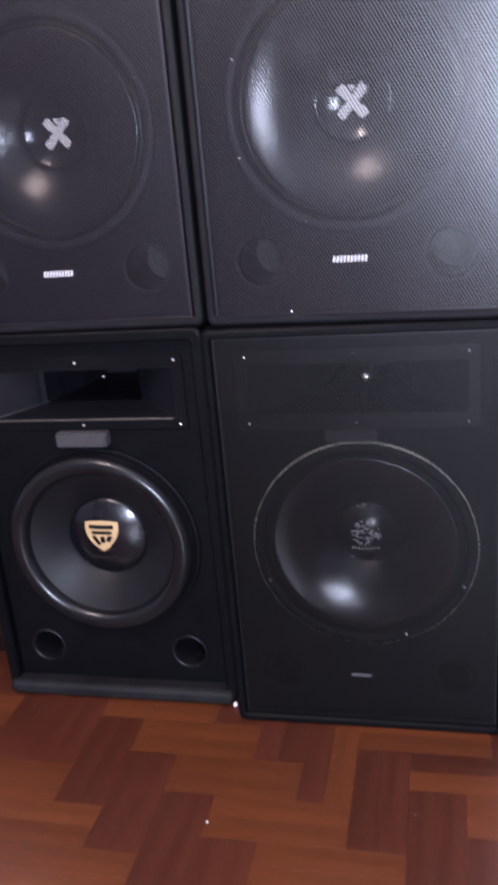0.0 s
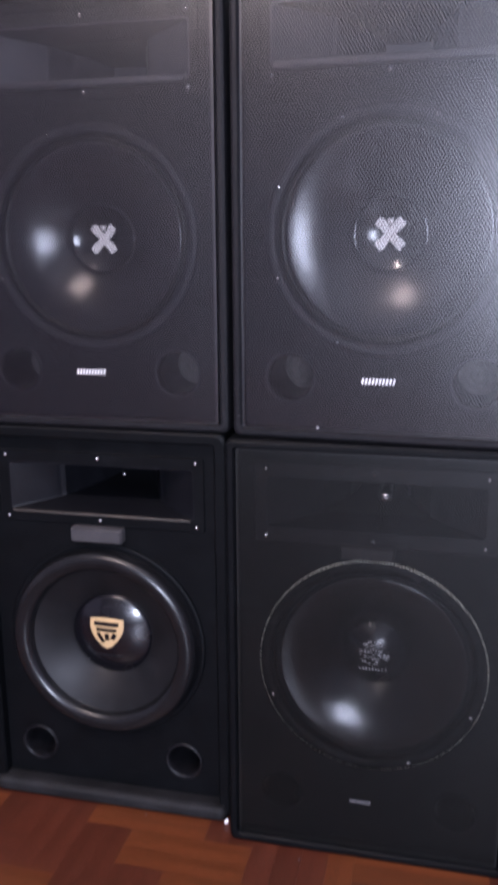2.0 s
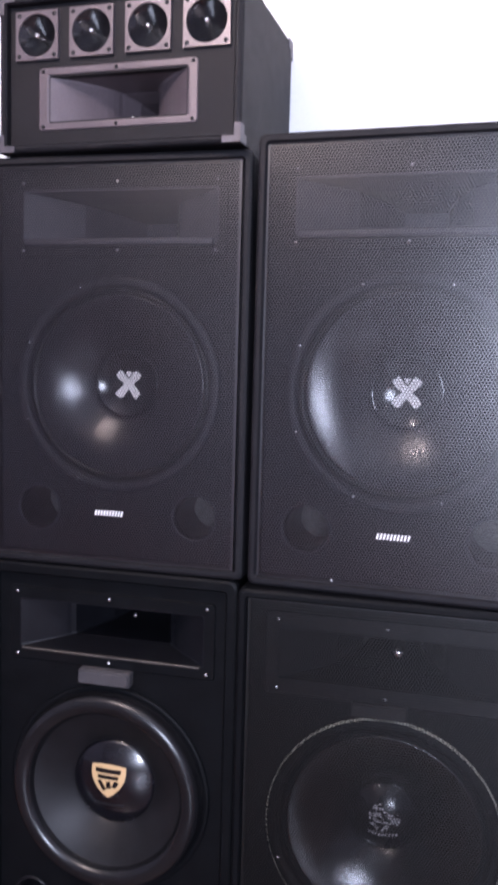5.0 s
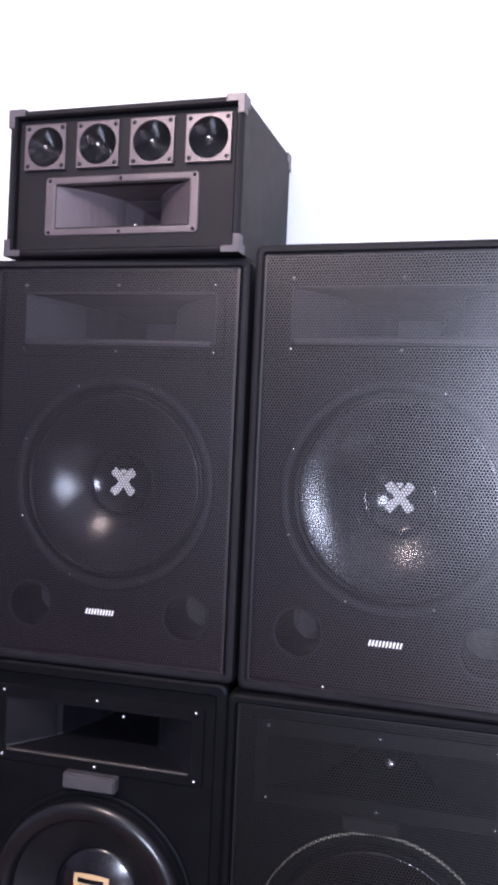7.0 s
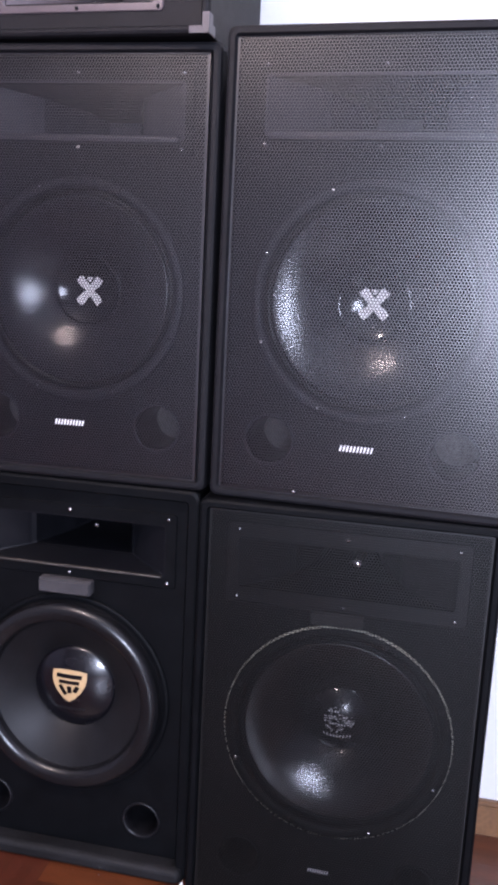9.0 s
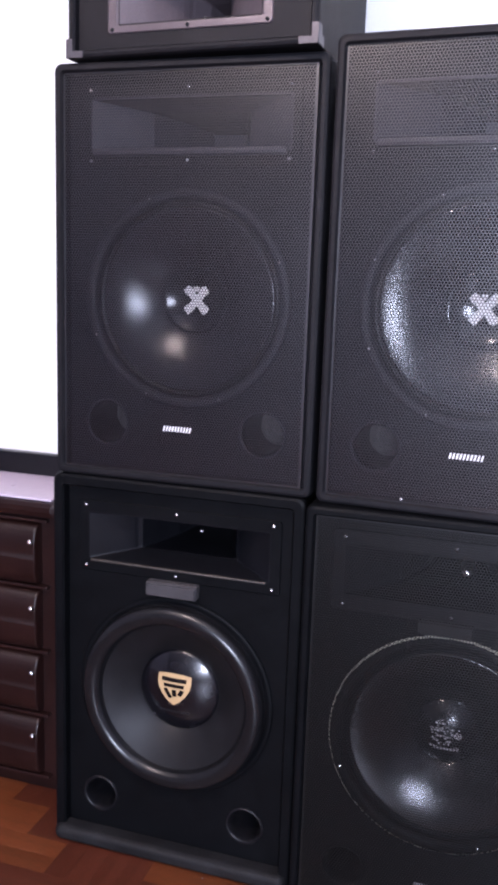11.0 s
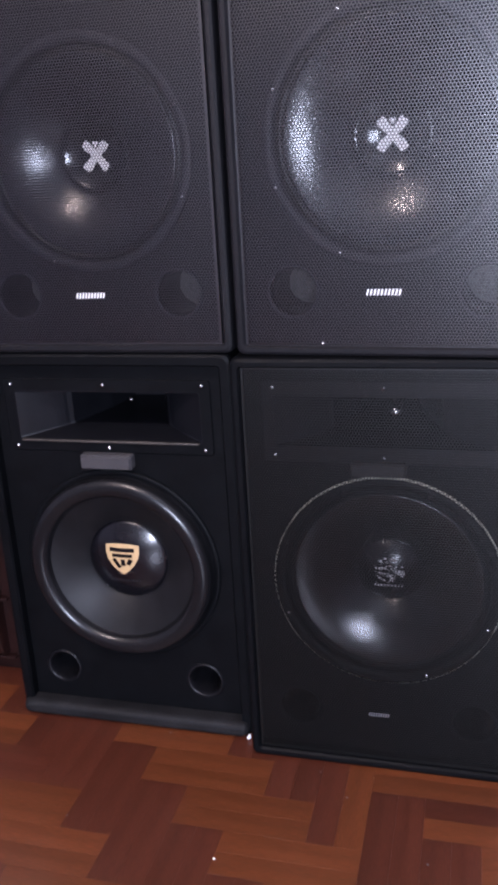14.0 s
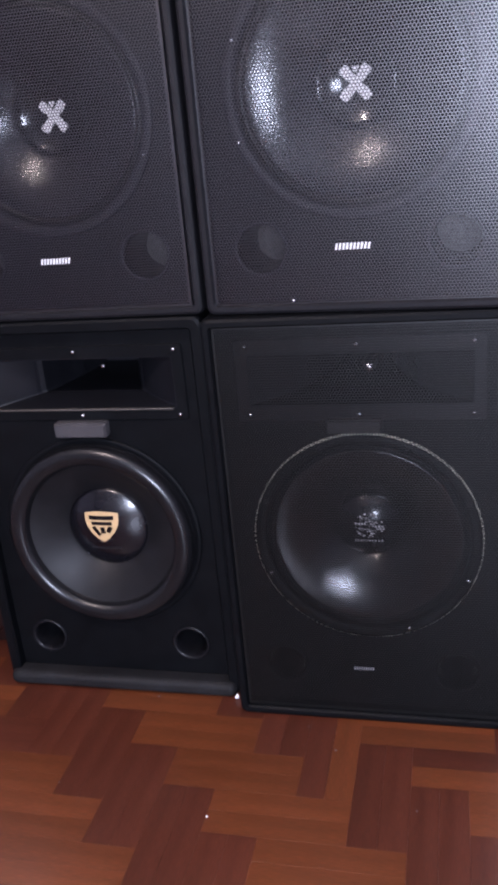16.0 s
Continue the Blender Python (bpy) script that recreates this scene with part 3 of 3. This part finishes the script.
part("cap_line", bm, MOTTLED_GREY, w, "faint grey bar print")
for px, pz in ports:
    port(bl, px, pz, 0.022, 0.031, PLASTIC, 0.10)

# ---- horn box on top ----
hb = thing("tweeter_box", pose(0.0237 + 0.2121, -0.0098 - 0.0084, 1.4367, 0, 0, -2.26), "black box with four silver tweeters above a silver horn", "tweeter box")
W, Hc, D = 0.4270, 0.2535, 0.310
part("cabinet", shell(W, Hc, 0.0, D, 0.013, 0.016, 0.004), VINYL, hb)
U0 = -0.2121
tw = [U0 + 0.0252 + 0.0391 + k * 0.0997 for k in range(4)]
hx, hz = U0 + 0.20795, 0.0878
tz = 0.19065
part("baffle", plate_with_holes(W - 0.027, Hc - 0.027, Hc / 2, 0.016, [(q, tz, 0.033) for q in tw] + [(hx, hz, 0.122, 0.036)]), VINYL, hb)
h = horn(hb, hx, hz, 0.016, 0.2827, 0.101, 0.252, 0.078, 0.12, SILVER, (0.070, 0.066), 0.10, power=1.55)
for q in (-0.133, 0.0, 0.133):
    for zz in (-0.0445, 0.0445):
        ob = mesh_part("screw", DARK_SCREW, PLASTIC, h, smooth=True)
        ob.location, ob.scale = (hx + q, 0.0115, hz + zz), (0.7, 0.7, 0.7)
part("throat_plug", lathe([(0, -0.004), (0.004, -0.002), (0.005, 0.01)], (hx + 0.012, 0.055, hz - 0.026), 16), ZINC, h, smooth=True)
for q in tw:
    bm = plate_with_holes(0.0782, 0.0782, tz, 0.009, [(0, tz, 0.0345)], 0.008)
    bmesh.ops.translate(bm, vec=(q, 0, 0), verts=bm.verts)
    tweeter = part("tweeter", bm, SILVER, hb, "silver plastic horn tweeter")
    part("flare", lathe([(0.0338, 0.0105), (0.032, 0.013), (0.026, 0.021), (0.018, 0.032), (0.010, 0.043), (0.006, 0.050), (0, 0.051)], (q, 0, tz), 40), FLARE, tweeter, "dark glossy flare", smooth=True)
    part("plug", lathe([(0, 0.007), (0.0026, 0.0080), (0.0042, 0.011), (0.0046, 0.051)], (q, 0, tz), 20), ZINC, tweeter, "small bright centre plug", smooth=True)
    for a in (-0.0325, 0.0325):
        for b in (-0.0325, 0.0325):
            ob = mesh_part("screw", DARK_SCREW, PLASTIC, tweeter, smooth=True)
            ob.location, ob.scale = (q + a, 0.0092, tz + b), (0.95, 0.8, 0.95)
# steel corners: three thin leaves each
for sx in (-1, 1):
    for sz in (0, 1):
        for back in (0, 1):
            bm = bmesh.new()
            L, th = 0.030, 0.0016
            x1, zt, yf = sx * W / 2, sz * Hc, back * D
            sgn_z, sgn_y = (1 if sz == 0 else -1), (1 if back == 0 else -1)

            def leaf(ax, bx, ay, by, az, bz):
                box(bm, min(ax, bx), max(ax, bx), min(ay, by), max(ay, by), min(az, bz), max(az, bz), 0.0008)

            zo = zt - sgn_z * th if sz else zt + 0.0003
            leaf(x1 + sx * th, x1 - sx * L, yf - sgn_y * th, yf, zo, zt + sgn_z * 0.011)
            leaf(x1 + sx * th, x1 - sx * 0.010, yf - sgn_y * th * 0.9, yf, zo, zt + sgn_z * L)
            leaf(x1, x1 + sx * th, yf - sgn_y * th, yf + sgn_y * L, zo, zt + sgn_z * 0.016)
            leaf(x1, x1 + sx * th * 0.9, yf - sgn_y * th, yf + sgn_y * 0.018, zo, zt + sgn_z * L)
            if sz:
                leaf(x1 + sx * th, x1 - sx * L, yf - sgn_y * th, yf + sgn_y * 0.02, zt, zt + th)
            part("corner", bm, STEEL, hb, "worn nickel steel corner")

# ---- low cabinet beside the stack ----
ch = thing("chest_of_drawers", pose(-0.50, 0.105, 0.0), "low dark red varnished wooden chest with four drawers", "chest of drawers")
CW, CD = 0.84, 0.200
bm = box(bmesh.new(), -CW / 2, CW / 2, 0.012, CD, 0.03, 0.622)
box(bm, -CW / 2 + 0.01, CW / 2 - 0.01, 0.03, CD, 0.0, 0.03)
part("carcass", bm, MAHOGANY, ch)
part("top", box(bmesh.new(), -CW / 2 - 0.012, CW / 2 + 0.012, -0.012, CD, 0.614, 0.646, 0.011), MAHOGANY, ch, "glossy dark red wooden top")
# thin pale lilac layer over most of the top
part("top_slab", box(bmesh.new(), -CW / 2, CW / 2, -0.004, CD - 0.022, 0.646, 0.651, 0.002), PALE_TOP, ch, "pale lilac layer on the chest top")
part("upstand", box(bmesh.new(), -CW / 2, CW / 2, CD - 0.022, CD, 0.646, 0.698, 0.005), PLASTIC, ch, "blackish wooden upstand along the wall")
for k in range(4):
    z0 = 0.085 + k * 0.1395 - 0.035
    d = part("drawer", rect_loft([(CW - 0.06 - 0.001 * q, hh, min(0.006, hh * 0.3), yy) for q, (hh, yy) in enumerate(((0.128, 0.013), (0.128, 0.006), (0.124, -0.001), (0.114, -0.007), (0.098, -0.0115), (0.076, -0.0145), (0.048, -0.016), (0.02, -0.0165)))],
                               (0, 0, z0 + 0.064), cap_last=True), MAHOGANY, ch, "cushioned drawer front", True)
    # a small bright bead near each end of the drawer
    for kx in (-0.372, 0.380):
        part("drawer_bead", lathe([(0, -0.024), (0.004, -0.023), (0.0062, -0.019), (0.005, -0.015), (0.003, -0.012), (0.004, -0.009)], (kx, 0, z0 + 0.095), 20), ZINC, d, "small bright metal bead near the drawer end", smooth=True)

for k in range(5):
    zr = 0.0455 + k * 0.1395
    part("rail", box(bmesh.new(), -CW / 2 + 0.012, CW / 2 - 0.012, -0.003, 0.013, zr - 0.0035, zr + 0.0035, 0.0025), MAHOGANY, ch)

# ---- small bits on the floor ----
CHIP = bpy.data.meshes.new("paint_chip")
bm = lathe([(0, 0.0), (0.004, 0.001), (0.006, 0.004), (0.003, 0.012), (0, 0.016)], seg=5)
bm.to_mesh(CHIP)
bm.free()
tagged(mesh_part("paint_chip", CHIP, WHITE_INK), "white chip lying at the corner of the loudspeaker", "chip").matrix_basis = pose(0.452, -0.012, 0.002, 90, 20, 0) @ Matrix.Scale(0.72, 4)
SPECK = bpy.data.meshes.new("crumb")
b = lathe([(0, -0.002), (0.0018, -0.001), (0.0022, 0.0), (0, 0.0015)], seg=6)
b.to_mesh(SPECK)
b.free()
DULL_SPECK = SPECK.copy()
SPECK.materials.append(WHITE_INK)
DULL_SPECK.materials.append(GREY_INK)
for px, py, s in ((0.4717, -0.3029, 1.0), (0.60, -0.075, 0.6), (0.655, -0.13, 0.7), (0.795, -0.25, 0.6), (0.475, -0.03, 0.8), (0.50, -0.045, 0.6), (0.30, -0.02, 0.7), (0.20, -0.26, 0.5)):
    tagged(mesh_part("crumb", SPECK if s == 1.0 else DULL_SPECK, WHITE_INK), "tiny pale crumb on the parquet", "crumb", "crumbs on the floor").matrix_basis = pose(px, py, 0.0015 * s) @ Matrix.Scale(s, 4)

# ---- parquet blocks ----
BW, BL_LEN = 0.045, 0.225


def block_mesh(mat):
    bm = bmesh.new()
    g, c = 0.00008, 0.00008
    loft(bm, [[(-BL_LEN / 2 + e, -BW / 2 + e, z), (BL_LEN / 2 - e, -BW / 2 + e, z), (BL_LEN / 2 - e, BW / 2 - e, z), (-BL_LEN / 2 + e, BW / 2 - e, z)] for e, z in ((g, -0.012), (g, -c * 0.6), (g + c, 0.0))], cap_last=True)
    me = bpy.data.meshes.new("parquet_block")
    bmesh.ops.recalc_face_normals(bm, faces=bm.faces)
    bm.to_mesh(me)
    bm.free()
    me.materials.append(mat)
    return me


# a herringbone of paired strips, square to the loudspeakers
BLOCK, UNLIT_BLOCK = block_mesh(PARQUET_LIT), block_mesh(PARQUET_UNLIT)
shade = random.Random(11)
near, rest = [], []
for u in range(-60, 61):
    for v in range(-16, 17):
        a, b = 0.604 - BL_LEN + u * 2 * BW + v * BL_LEN, -0.242 - u * 2 * BW + v * BL_LEN
        # strips along y mostly take the darker sheen colour, those across the lighter
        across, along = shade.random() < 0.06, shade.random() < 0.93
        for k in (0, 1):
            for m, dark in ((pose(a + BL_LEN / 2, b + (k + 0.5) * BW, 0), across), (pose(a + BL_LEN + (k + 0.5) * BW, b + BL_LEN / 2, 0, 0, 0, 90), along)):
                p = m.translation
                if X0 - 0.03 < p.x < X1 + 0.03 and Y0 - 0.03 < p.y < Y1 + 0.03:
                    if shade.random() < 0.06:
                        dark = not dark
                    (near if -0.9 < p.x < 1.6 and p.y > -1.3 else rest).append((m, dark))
near.sort(key=lambda q: (q[0].translation - Vector((0.45, -0.2, 0))).length)
near, rest = near[:300], rest + near[300:]
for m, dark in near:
    ob = new("parquet_block", UNLIT_BLOCK if dark else BLOCK)
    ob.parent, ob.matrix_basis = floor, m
bv = np.array([v.co for v in BLOCK.vertices])
bf = [tuple(p.vertices) for p in BLOCK.polygons]
for tone, mat in ((False, PARQUET_LIT_FAR), (True, PARQUET_UNLIT_FAR)):
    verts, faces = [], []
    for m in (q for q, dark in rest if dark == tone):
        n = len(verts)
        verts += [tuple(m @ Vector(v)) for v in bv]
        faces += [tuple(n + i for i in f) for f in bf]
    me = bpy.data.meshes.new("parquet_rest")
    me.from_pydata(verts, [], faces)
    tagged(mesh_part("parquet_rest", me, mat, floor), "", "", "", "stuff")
